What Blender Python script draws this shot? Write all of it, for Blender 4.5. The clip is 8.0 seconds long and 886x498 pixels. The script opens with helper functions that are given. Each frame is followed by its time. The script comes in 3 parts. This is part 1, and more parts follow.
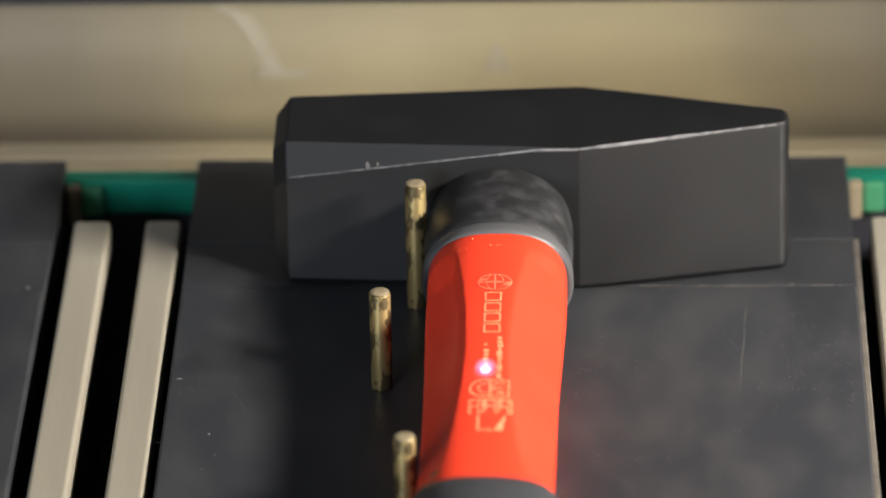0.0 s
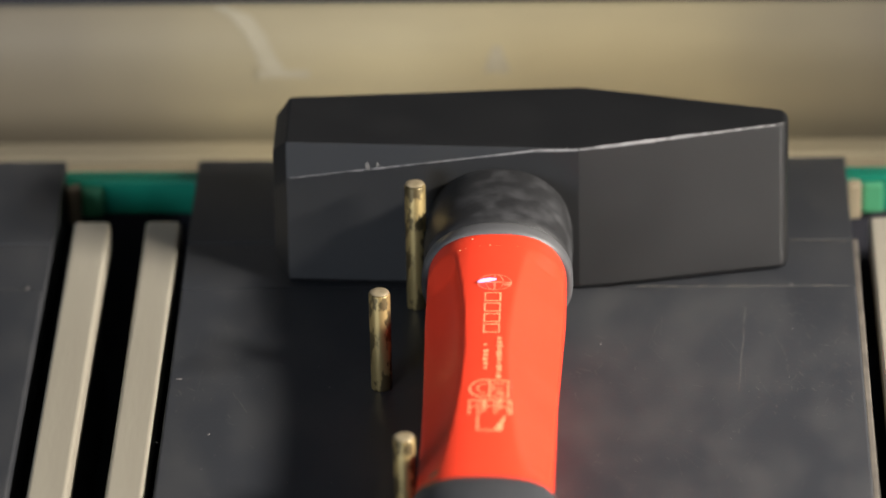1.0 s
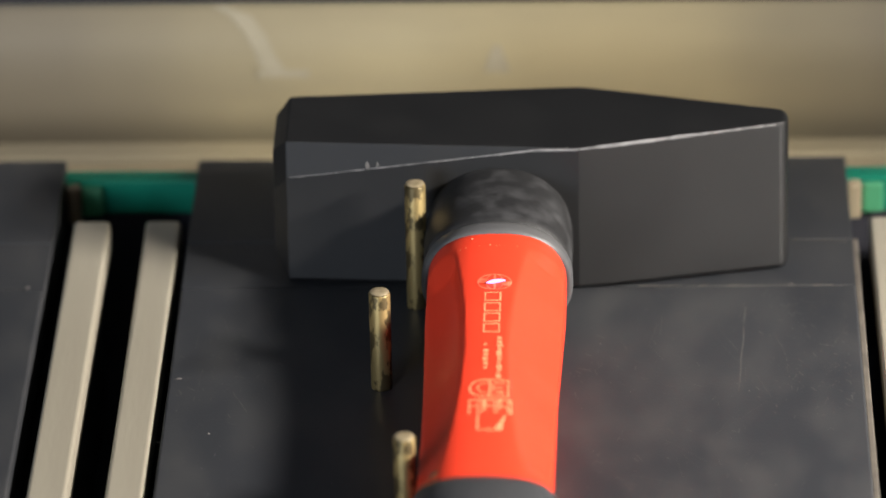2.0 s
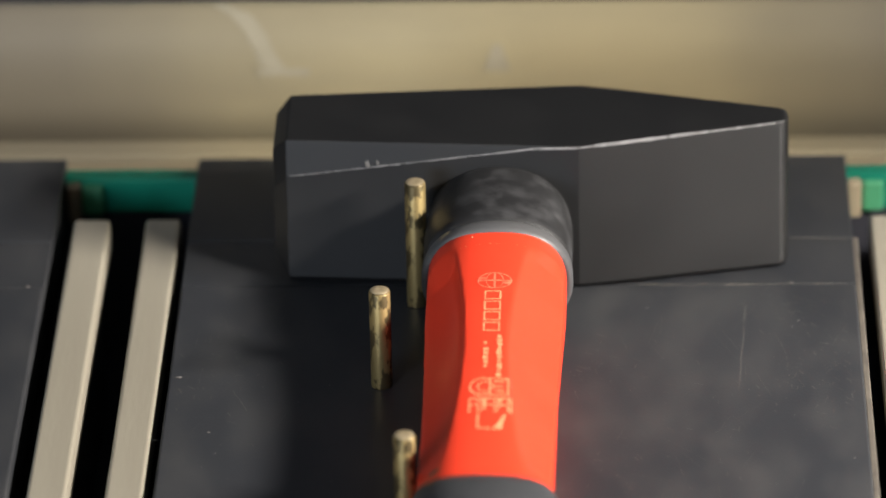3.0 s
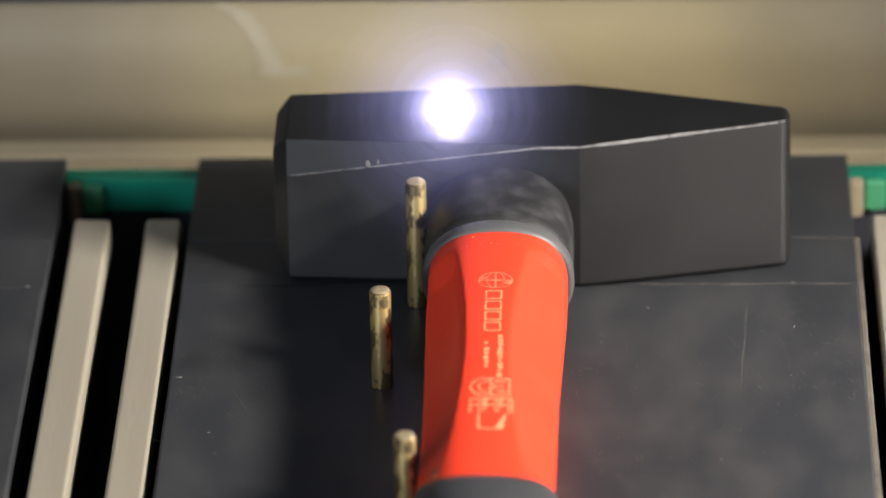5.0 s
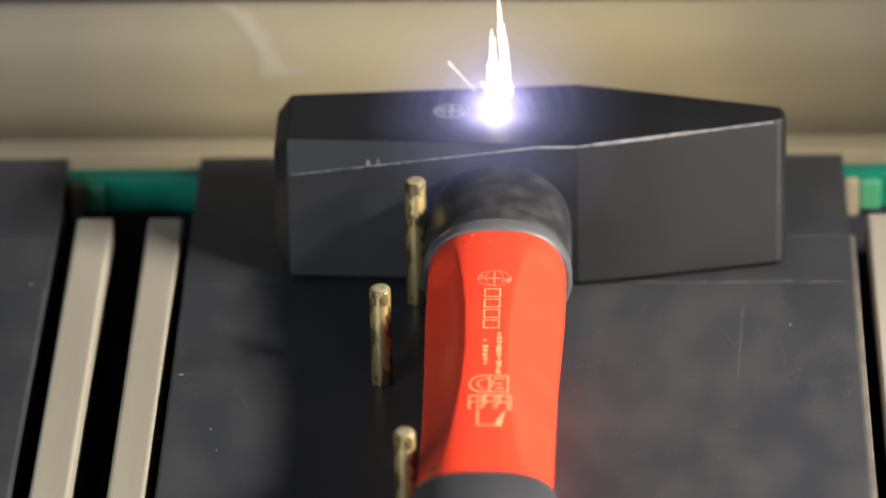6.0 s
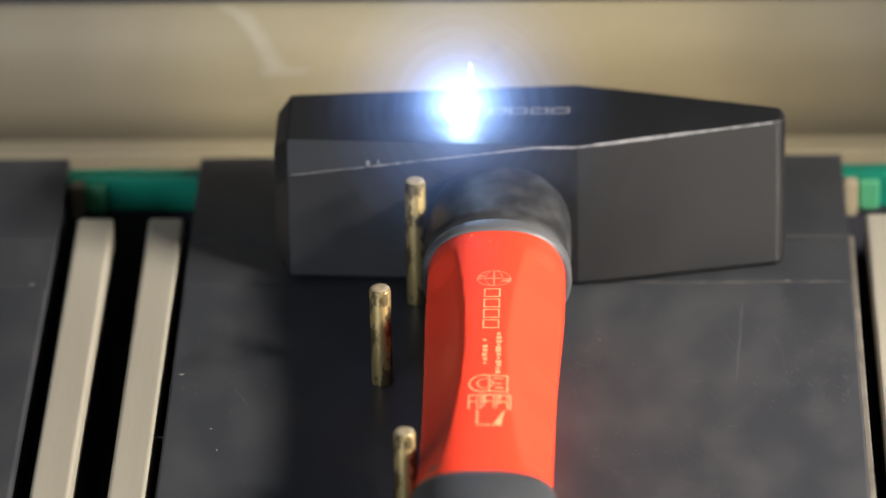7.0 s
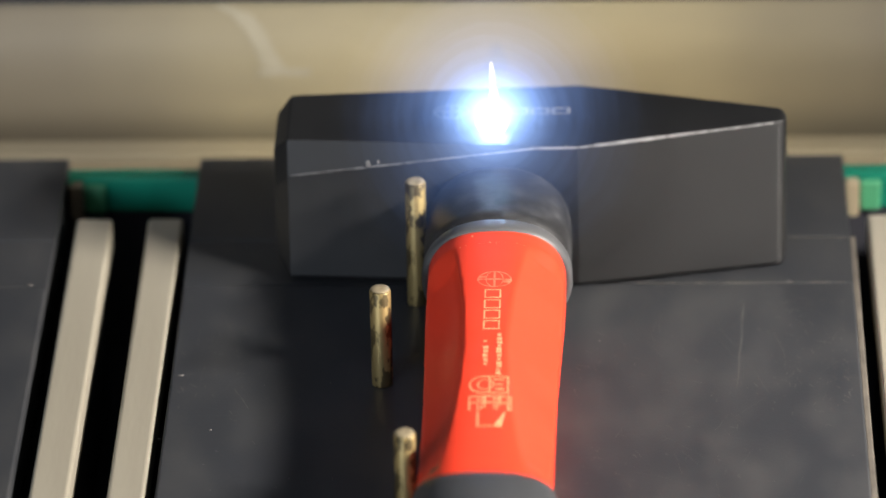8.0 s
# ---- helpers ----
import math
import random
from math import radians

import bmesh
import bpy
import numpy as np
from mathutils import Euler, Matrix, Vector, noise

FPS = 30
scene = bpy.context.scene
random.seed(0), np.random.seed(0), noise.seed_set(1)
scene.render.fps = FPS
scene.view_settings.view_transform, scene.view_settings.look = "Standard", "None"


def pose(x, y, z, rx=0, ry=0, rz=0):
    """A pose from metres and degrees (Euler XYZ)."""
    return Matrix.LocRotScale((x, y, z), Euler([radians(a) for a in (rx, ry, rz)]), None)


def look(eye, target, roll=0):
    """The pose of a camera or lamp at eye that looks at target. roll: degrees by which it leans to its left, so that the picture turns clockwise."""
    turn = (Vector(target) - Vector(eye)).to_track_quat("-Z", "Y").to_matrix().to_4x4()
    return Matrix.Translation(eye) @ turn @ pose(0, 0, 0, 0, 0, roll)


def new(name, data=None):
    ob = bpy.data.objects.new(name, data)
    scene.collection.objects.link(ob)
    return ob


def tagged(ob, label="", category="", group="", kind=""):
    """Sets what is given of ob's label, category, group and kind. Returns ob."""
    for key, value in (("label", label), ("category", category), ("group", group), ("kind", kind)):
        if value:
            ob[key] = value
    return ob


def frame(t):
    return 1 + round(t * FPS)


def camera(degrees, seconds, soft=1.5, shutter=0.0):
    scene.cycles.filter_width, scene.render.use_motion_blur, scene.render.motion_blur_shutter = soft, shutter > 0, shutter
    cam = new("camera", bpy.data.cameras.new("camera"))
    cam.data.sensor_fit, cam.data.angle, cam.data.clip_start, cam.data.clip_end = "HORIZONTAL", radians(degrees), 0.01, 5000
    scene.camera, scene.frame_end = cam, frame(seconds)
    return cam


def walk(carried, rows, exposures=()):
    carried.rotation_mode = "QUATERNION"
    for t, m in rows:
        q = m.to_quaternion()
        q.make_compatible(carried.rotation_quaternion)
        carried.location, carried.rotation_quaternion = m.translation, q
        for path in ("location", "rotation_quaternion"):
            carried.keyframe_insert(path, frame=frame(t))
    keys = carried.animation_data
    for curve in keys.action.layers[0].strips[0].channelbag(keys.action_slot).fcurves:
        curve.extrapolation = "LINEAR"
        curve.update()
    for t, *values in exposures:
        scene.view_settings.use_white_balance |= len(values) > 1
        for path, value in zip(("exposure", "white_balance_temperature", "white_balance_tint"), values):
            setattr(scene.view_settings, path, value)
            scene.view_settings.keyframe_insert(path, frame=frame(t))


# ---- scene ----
# camera: a long lens on a stand, breathing slightly as it refocuses
cam = camera(8.966, 8.0, soft=1.6)
EYE, AIM, ROLL = Vector((0.01724, -1.49267, 0.80291)), Vector((-0.03400, 0.00443, 0.00976)), -1.25
cam.data.dof.use_dof = True
cam.data.dof.focus_distance = 1.632
cam.data.dof.aperture_fstop = 8.0
# seconds, nearness, drift to the right and downwards in 1/10000 of the distance
DRIFT = [(0.0, 1.002, -0.3, 2.6), (0.5, 1.002, -0.3, 2.6), (1.0, 1.001, -1.0, 3.3), (1.5, 1.001, -1.0, 3.3),
         (3.0, 1.001, -0.8, 0.0), (3.5, 0.997, -0.8, -0.5), (4.0, 1.0, 0.0, 0.0), (4.5, 1.0055, 0.8, 0.4),
         (6.0, 0.994, -0.6, -3.2), (6.5, 0.9915, -1.0, -3.2), (7.0, 0.9915, -1.0, -3.0), (7.5, 0.991, 0.0, -0.5),
         (8.0, 0.9945, -0.4, -1.8)]


def camera_rows():
    way = AIM - EYE
    dist = way.length
    side = way.cross(Vector((0, 0, 1))).normalized()
    up = side.cross(way).normalized()
    rows = []
    for t, near, dx, dy in DRIFT:
        eye = AIM - way / near
        aim = AIM + (up * dy - side * dx) * dist / 10000
        rows.append((t, look(eye, aim, ROLL)))
    return rows


walk(cam, camera_rows(), exposures=[(0.0, 0.0), (4.9, 0.0), (5.8, 0.07), (8.0, 0.10)])

# ---- light ----
world = bpy.data.worlds.new("world")
world.use_nodes = True
world.node_tree.nodes["Background"].inputs["Color"].default_value = (0.9, 0.95, 1.0, 1)
world.node_tree.nodes["Background"].inputs["Strength"].default_value = 0.02
scene.world = world
scene.view_settings.exposure = 0.0


def area_lamp(name, eye, target, size, size_y, power, color):
    data = bpy.data.lights.new(name, "AREA")
    data.shape, data.size, data.size_y, data.energy, data.color = "RECTANGLE", size, size_y, power, color
    ob = new(name, data)
    ob.matrix_world = look(eye, target)
    return ob


# the machine's work lamp and a pale fill lamp added behind the camera
area_lamp("work_lamp", (0.62, -0.33, 0.42), (0, -0.02, 0.02), 0.31, 0.046, 20.5, (1.0, 0.94, 0.865))
area_lamp("front_fill", (-1.85, -3.33, 0.95), (-1.85, 0, 0.95), 1.3, 0.9, 57, (0.76, 0.86, 1.0))
scene.cycles.transparent_max_bounces = 256

# ---- materials ----


def material(name, color, rough=0.5, metal=0.0, second=None, scale=60.0, fine=900.0, amount=0.5, bump=0.1,
             rough_var=0.1, stretch=(1, 1, 1), coat=0.0, low=0.4, high=0.65, spec=0.5, coat_rough=0.12):
    """Two scales of noise: stains blend colour and second, grain gives relief and gloss."""
    m = bpy.data.materials.new(name)
    m.use_nodes = True
    nt = m.node_tree
    b = nt.nodes["Principled BSDF"]
    co = nt.nodes.new("ShaderNodeTexCoord")
    mp = nt.nodes.new("ShaderNodeMapping")
    mp.inputs["Scale"].default_value = stretch
    nt.links.new(co.outputs["Object"], mp.inputs["Vector"])
    big = nt.nodes.new("ShaderNodeTexNoise")
    big.inputs["Scale"].default_value, big.inputs["Detail"].default_value = scale, 6
    nt.links.new(mp.outputs["Vector"], big.inputs["Vector"])
    ramp = nt.nodes.new("ShaderNodeMapRange")
    ramp.inputs["From Min"].default_value, ramp.inputs["From Max"].default_value = low, high
    ramp.inputs["To Max"].default_value = amount
    nt.links.new(big.outputs["Fac"], ramp.inputs["Value"])
    mix = nt.nodes.new("ShaderNodeMix")
    mix.data_type = "RGBA"
    mix.inputs[6].default_value = (*color, 1)
    mix.inputs[7].default_value = (*(second or [c * 0.7 for c in color]), 1)
    nt.links.new(ramp.outputs["Result"], mix.inputs[0])
    last = mix.outputs[2]
    nt.links.new(last, b.inputs["Base Color"])
    small = nt.nodes.new("ShaderNodeTexNoise")
    small.inputs["Scale"].default_value, small.inputs["Detail"].default_value = fine, 3
    nt.links.new(mp.outputs["Vector"], small.inputs["Vector"])
    rr = nt.nodes.new("ShaderNodeMapRange")
    rr.inputs["To Min"].default_value, rr.inputs["To Max"].default_value = rough - rough_var, rough + rough_var
    nt.links.new(big.outputs["Fac"], rr.inputs["Value"])
    nt.links.new(rr.outputs["Result"], b.inputs["Roughness"])
    bp = nt.nodes.new("ShaderNodeBump")
    bp.inputs["Strength"].default_value, bp.inputs["Distance"].default_value = bump, 0.0004
    nt.links.new(small.outputs["Fac"], bp.inputs["Height"])
    nt.links.new(bp.outputs["Normal"], b.inputs["Normal"])
    b.inputs["Metallic"].default_value = metal
    b.inputs["Coat Weight"].default_value = coat
    b.inputs["Coat Roughness"].default_value = coat_rough
    b.inputs["Specular IOR Level"].default_value = spec
    return m


def glowing(name, color, strength, additive=False, inner=0.0, reach=0.0):
    """A light-giving surface; with a reach it thins out from its middle, as bloom does."""
    m = bpy.data.materials.new(name)
    m.use_nodes = True
    nt = m.node_tree
    nt.nodes.remove(nt.nodes["Principled BSDF"])
    out = nt.nodes["Material Output"]
    em = nt.nodes.new("ShaderNodeEmission")
    em.inputs["Color"].default_value = (*color, 1)
    em.inputs["Strength"].default_value = strength
    if reach:
        co = nt.nodes.new("ShaderNodeTexCoord")
        far = nt.nodes.new("ShaderNodeVectorMath")
        far.operation = "LENGTH"
        fall = nt.nodes.new("ShaderNodeMapRange")
        fall.inputs["From Min"].default_value, fall.inputs["From Max"].default_value = inner, inner + reach
        fall.inputs["To Min"].default_value, fall.inputs["To Max"].default_value = 1.0, 0.0
        bend = nt.nodes.new("ShaderNodeMath")
        bend.operation = "POWER"
        bend.inputs[1].default_value = 2.0
        gain = nt.nodes.new("ShaderNodeMath")
        gain.operation = "MULTIPLY"
        gain.inputs[1].default_value = strength
        nt.links.new(co.outputs["Object"], far.inputs[0])
        nt.links.new(far.outputs["Value"], fall.inputs["Value"])
        nt.links.new(fall.outputs["Result"], bend.inputs[0])
        nt.links.new(bend.outputs[0], gain.inputs[0])
        nt.links.new(gain.outputs[0], em.inputs["Strength"])
    if additive:
        tr = nt.nodes.new("ShaderNodeBsdfTransparent")
        add = nt.nodes.new("ShaderNodeAddShader")
        nt.links.new(tr.outputs[0], add.inputs[0])
        nt.links.new(em.outputs[0], add.inputs[1])
        nt.links.new(add.outputs[0], out.inputs["Surface"])
    else:
        nt.links.new(em.outputs[0], out.inputs["Surface"])
    return m


M_PLATE = material("plate_black", (0.033, 0.035, 0.040), 0.37, 0.0, (0.066, 0.0655, 0.066), 55, 1500, 0.70, 0.07, 0.12, (1, 0.55, 1), spec=0.42, low=0.42, high=0.80)
M_SCRATCH = material("pale_scratch", (0.082, 0.080, 0.078), 0.5, 0.0, (0.055, 0.054, 0.054), 150, 900, 0.9, 0.1)
M_JOINT = material("worn_joint_paint", (0.17, 0.155, 0.135), 0.5, 0.0, (0.06, 0.058, 0.055), 260, 900, 0.9, 0.1)
M_PLATE_EDGE = material("plate_worn_edge", (0.16, 0.14, 0.115), 0.5, 0.0, (0.08, 0.07, 0.06), 80, 900, 0.8, 0.2)
M_STRIP = material("brushed_aluminium", (0.46, 0.42, 0.335), 0.48, 0.25, (0.36, 0.325, 0.255), 30, 700, 0.8, 0.15, 0.08, (1, 0.15, 1))
# the slot depths are near-black: their shade is put into the colour
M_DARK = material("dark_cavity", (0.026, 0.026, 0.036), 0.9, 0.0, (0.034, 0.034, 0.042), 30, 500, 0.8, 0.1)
M_GREEN = material("green_paint", (0.008, 0.25, 0.155), 0.45, 0.0, (0.006, 0.15, 0.10), 40, 900, 0.7, 0.1, spec=0.3)
M_GREEN_PALE = material("pale_green_plastic", (0.08, 0.34, 0.17), 0.5, 0.0, (0.06, 0.26, 0.13), 60, 900, 0.6, 0.1)
M_BEIGE = material("beige_paint", (0.36, 0.30, 0.20), 0.5, 0.0, (0.28, 0.24, 0.17), 60, 900, 0.7, 0.1)
M_PANEL = material("panel_beige_enamel", (0.44, 0.37, 0.222), 0.42, 0.15, (0.37, 0.315, 0.198), 14, 700, 0.8, 0.06, 0.08, (0.6, 1, 2.2))


def add_side_falloff(m, middle, clear, full, color, amount):
    """Darkens the enamel either side of its middle, painting in the light's falloff."""
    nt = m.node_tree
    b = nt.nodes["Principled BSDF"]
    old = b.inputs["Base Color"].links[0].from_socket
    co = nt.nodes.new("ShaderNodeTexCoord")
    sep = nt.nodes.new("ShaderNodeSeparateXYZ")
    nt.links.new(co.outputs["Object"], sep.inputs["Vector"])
    ripple = nt.nodes.new("ShaderNodeTexNoise")
    ripple.inputs["Scale"].default_value = 18
    nt.links.new(co.outputs["Object"], ripple.inputs["Vector"])
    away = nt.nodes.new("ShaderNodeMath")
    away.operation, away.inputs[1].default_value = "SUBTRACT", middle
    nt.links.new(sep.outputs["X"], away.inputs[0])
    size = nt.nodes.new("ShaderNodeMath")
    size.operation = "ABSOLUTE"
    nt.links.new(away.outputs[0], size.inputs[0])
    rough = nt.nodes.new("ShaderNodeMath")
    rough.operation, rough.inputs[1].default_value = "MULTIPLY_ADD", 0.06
    nt.links.new(ripple.outputs["Fac"], rough.inputs[0])
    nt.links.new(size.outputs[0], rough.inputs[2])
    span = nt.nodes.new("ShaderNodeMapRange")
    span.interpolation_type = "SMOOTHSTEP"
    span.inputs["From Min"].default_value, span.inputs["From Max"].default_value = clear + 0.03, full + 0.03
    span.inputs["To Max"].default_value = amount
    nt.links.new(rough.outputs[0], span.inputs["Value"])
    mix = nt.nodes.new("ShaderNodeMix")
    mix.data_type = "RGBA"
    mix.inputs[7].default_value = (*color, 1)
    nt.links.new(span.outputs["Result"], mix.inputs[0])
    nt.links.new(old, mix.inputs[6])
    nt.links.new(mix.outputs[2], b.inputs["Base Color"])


# panel and lip carry the light's falloff in their colour, darker to both sides
add_side_falloff(M_PANEL, -0.022, 0.03, 0.15, (0.205, 0.176, 0.131), 0.95)
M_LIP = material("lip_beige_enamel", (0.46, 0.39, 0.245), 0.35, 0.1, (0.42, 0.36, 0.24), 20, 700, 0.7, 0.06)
add_side_falloff(M_LIP, -0.01, 0.04, 0.16, (0.24, 0.215, 0.165), 0.9)
M_SMUDGE_REFLECTION = material("smudge_reflection", (0.385, 0.340, 0.245), 0.5, 0.0, (0.335, 0.295, 0.205), 60, 700, 0.8, 0.05)
M_HEAD = material("hammer_black_lacquer", (0.0045, 0.0046, 0.0052), 0.51, 0.0, (0.0066, 0.0066, 0.0070), 45, 1300, 0.8, 0.10, 0.05, spec=0.74)
M_WEAR = material("bare_worn_steel", (0.36, 0.355, 0.36), 0.5, 0.4, (0.16, 0.16, 0.165), 260, 1500, 0.7, 0.2)
M_BOOT = material("dusty_black_rubber", (0.013, 0.013, 0.014), 0.62, 0.0, (0.054, 0.054, 0.057), 130, 1300, 0.85, 0.3, 0.08, (1, 1, 1), 0, 0.47, 0.72)
M_LIP_RUBBER = material("grey_rubber", (0.10, 0.10, 0.102), 0.48, 0.0, (0.08, 0.08, 0.085), 60, 1300, 0.8, 0.15)
M_GRIP = material("dark_grey_rubber", (0.040, 0.042, 0.046), 0.5, 0.0, (0.055, 0.056, 0.060), 70, 1300, 0.8, 0.2)
M_RED = material("red_lacquer", (0.91, 0.060, 0.025), 0.42, 0.0, (0.85, 0.052, 0.021), 40, 700, 0.6, 0.03, 0.05, coat=0.06, coat_rough=0.25, spec=0.22)
M_MARK = material("cream_laser_mark", (0.90, 0.40, 0.20), 0.6, 0.0, (0.86, 0.22, 0.10), 420, 1500, 0.9, 0.1)
M_MARK_FAINT = material("faint_laser_mark", (0.88, 0.24, 0.13), 0.6, 0.0, (0.88, 0.09, 0.04), 420, 1500, 0.9, 0.1)
M_MARK_HEAD = material("grey_laser_mark", (0.20, 0.195, 0.185), 0.6, 0.0, (0.13, 0.125, 0.12), 300, 1500, 0.8, 0.1)
M_BRASS = material("worn_brass", (0.46, 0.345, 0.15), 0.44, 0.75, (0.050, 0.040, 0.024), 240, 1200, 0.80, 0.2, 0.08, (1, 1, 0.5), 0, 0.49, 0.54)
M_BRASS_TOP = material("dull_brass_end", (0.48, 0.39, 0.25), 0.5, 0.5, (0.30, 0.24, 0.14), 300, 1200, 0.8, 0.15)
M_SPECK = material("metal_speck", (0.22, 0.20, 0.19), 0.5, 0.2)
M_WALL = material("workshop_plaster", (0.34, 0.33, 0.31), 0.8, 0.0, (0.29, 0.28, 0.265), 3, 90, 0.6, 0.1)
M_FLOOR = material("workshop_concrete", (0.26, 0.25, 0.24), 0.7, 0.0, (0.20, 0.19, 0.18), 4, 120, 0.7, 0.2)
M_FRAME = material("machine_dark_paint", (0.05, 0.05, 0.055), 0.55, 0.0, (0.035, 0.035, 0.04), 12, 300, 0.7, 0.1)
M_SPOT = glowing("violet_spot_light", (0.86, 0.62, 1.0), 3.0)
M_TRACE = glowing("violet_trace_light", (0.78, 0.52, 1.0), 1.9)
M_BLUE_CORE = glowing("blue_plasma_light", (0.42, 0.70, 1.0), 22.0)
M_VIOLET_CORE = glowing("white_plasma_light", (0.90, 0.84, 1.0), 8.0)
# bloom and veiling glare round the plasma, given to glowing shells
M_BLUE = glowing("blue_bloom_light", (0.32, 0.52, 1.0), 0.066, True, 0.0047, 0.0185)
M_VIOLET = glowing("violet_bloom_light", (0.68, 0.60, 1.0), 0.074, True, 0.0036, 0.0150)
M_HALO = glowing("violet_halo_light", (0.58, 0.52, 1.0), 0.034, True)
M_BLUE_FAINT = glowing("blue_glare_light", (0.28, 0.46, 1.0), 0.020, True, 0.0075, 0.046)
M_VIOLET_FAINT = glowing("violet_glare_light", (0.50, 0.50, 1.0), 0.0165, True, 0.0062, 0.044)
M_SPARK = glowing("spark_light", (1.0, 0.84, 0.70), 2.6)

# ---- mesh helpers ----


def mesh_of(bm, name):
    me = bpy.data.meshes.new(name)
    bm.normal_update()
    bm.to_mesh(me)
    bm.free()
    return me


def part(name, bm, mat, parent=None, label="", smooth=False):
    me = bm if isinstance(bm, bpy.types.Mesh) else mesh_of(bm, name)
    if not me.materials:
        me.materials.append(mat)
    if smooth:
        me.polygons.foreach_set("use_smooth", [True] * len(me.polygons))
    ob = new(name, me)
    if parent:
        ob.parent = parent
    if label:
        ob["label"] = label
    return ob


def empty(name, x=0, y=0, z=0):
    ob = new(name)
    ob.location = (x, y, z)
    return ob


def box(x0, x1, y0, y1, z0, z1, bevel=0.0, segments=2, bm=None):
    bm = bm or bmesh.new()
    made = bmesh.ops.create_cube(bm, size=1, matrix=Matrix.LocRotScale(
        ((x0 + x1) / 2, (y0 + y1) / 2, (z0 + z1) / 2), None, (x1 - x0, y1 - y0, z1 - z0)))
    if bevel:
        edges = {e for v in made["verts"] for e in v.link_edges}
        bmesh.ops.bevel(bm, geom=list(edges), offset=bevel, segments=segments, affect="EDGES", profile=0.5)
    return bm


def loft(rings, close=True):
    """A skin through rings of equally many points, closed at both ends."""
    bm = bmesh.new()
    rows = [[bm.verts.new(p) for p in ring] for ring in rings]
    n = len(rows[0])
    for a, b in zip(rows, rows[1:]):
        for i in range(n):
            bm.faces.new((a[i], a[(i + 1) % n], b[(i + 1) % n], b[i]))
    if close:
        bm.faces.new(list(reversed(rows[0])))
        bm.faces.new(rows[-1])
    bmesh.ops.recalc_face_normals(bm, faces=bm.faces[:])
    return bm


def lerp(x, xs, ys):
    return float(np.interp(x, xs, ys))


def add_quad_grid(bm, x0, x1, y0, y1, height, step=0.001):
    """A small sheet that follows height(x, y)."""
    nx, ny = max(1, math.ceil((x1 - x0) / step)), max(1, math.ceil((y1 - y0) / step))
    grid = [[bm.verts.new((x0 + (x1 - x0) * i / nx, y0 + (y1 - y0) * j / ny,
                           height(x0 + (x1 - x0) * i / nx, y0 + (y1 - y0) * j / ny))) for i in range(nx + 1)] for j in range(ny + 1)]
    for j in range(ny):
        for i in range(nx):
            bm.faces.new((grid[j][i], grid[j][i + 1], grid[j + 1][i + 1], grid[j + 1][i]))


def add_ring(bm, cx, cy, rx, ry, width, height, a0=0, a1=360, steps=40):
    rows = []
    for k in range(steps + 1):
        a = radians(a0 + (a1 - a0) * k / steps)
        row = []
        for s in (1.0, 0.0):
            x, y = cx + (rx - width * s) * math.cos(a), cy + (ry - width * s) * math.sin(a)
            row.append(bm.verts.new((x, y, height(x, y))))
        rows.append(row)
    for a, b in zip(rows, rows[1:]):
        bm.faces.new((a[0], a[1], b[1], b[0]))


def add_frame(bm, x0, x1, y0, y1, w, height):
    add_quad_grid(bm, x0, x1, y0, y0 + w, height)
    add_quad_grid(bm, x0, x1, y1 - w, y1, height)
    add_quad_grid(bm, x0, x0 + w, y0 + w, y1 - w, height)
    add_quad_grid(bm, x1 - w, x1, y0 + w, y1 - w, height)


# ---- workshop and machine ----


def build_room():
    def wall(name, *b):
        return tagged(part(name, box(*b), M_WALL), kind="structure", category="wall", label="plain pale plaster wall of the workshop")
    wall("wall_east", 2.6, 2.7, -3.4, 1.6, -0.9, 2.0)
    wall("wall_west", -2.7, -2.6, -3.4, 1.6, -0.9, 2.0)
    # the south wall with an unseen opening added for the fill lamp
    south = tagged(empty("wall_south"), "plain pale plaster wall with an opening for the fill lamp", "wall", kind="structure")
    for b in ((-2.6, -2.55), (-1.15, 2.6)):
        part("pier", box(b[0], b[1], -3.4, -3.3, -0.9, 2.0), M_WALL, south)
    part("breast", box(-2.55, -1.15, -3.4, -3.3, -0.9, 0.45), M_WALL, south)
    part("lintel", box(-2.55, -1.15, -3.4, -3.3, 1.45, 2.0), M_WALL, south)
    window = tagged(empty("fill_opening"), "unseen dark-framed opening built round the fill lamp", "window", kind="structure")
    for b in ((-2.55, -2.51, 0.45, 1.45), (-1.19, -1.15, 0.45, 1.45), (-2.51, -1.19, 0.45, 0.49), (-2.51, -1.19, 1.41, 1.45)):
        part("opening_frame", box(b[0], b[1], -3.39, -3.31, b[2], b[3], 0.003), M_FRAME, window)
    wall("wall_north", -2.6, 2.6, 1.5, 1.6, -0.9, 2.0)
    tagged(part("ceiling", box(-2.7, 2.7, -3.4, 1.6, 2.003, 2.1), M_WALL), "plain pale workshop ceiling", "ceiling", kind="structure")
    tagged(part("floor", box(-2.7, 2.7, -3.4, 1.6, -1.0, -0.903), M_FLOOR), "grey concrete workshop floor", "floor", kind="structure")


def sheet_y(z):
    """Depth of the bowed back sheet: it leans back at the top and tucks in towards its lip."""
    heights = (-0.064, -0.0260, -0.0180, -0.0050, 0.0050, 0.0140, 0.0220, 0.0278)
    slopes = (-0.44, -0.42, -0.37, -0.19, 0.06, 0.26, 0.20, 0.05)
    y, steps = 0.1400, 24
    for k in range(steps):
        q = z * (k + 0.5) / steps
        y += lerp(q, heights, slopes) * z / steps
    return y


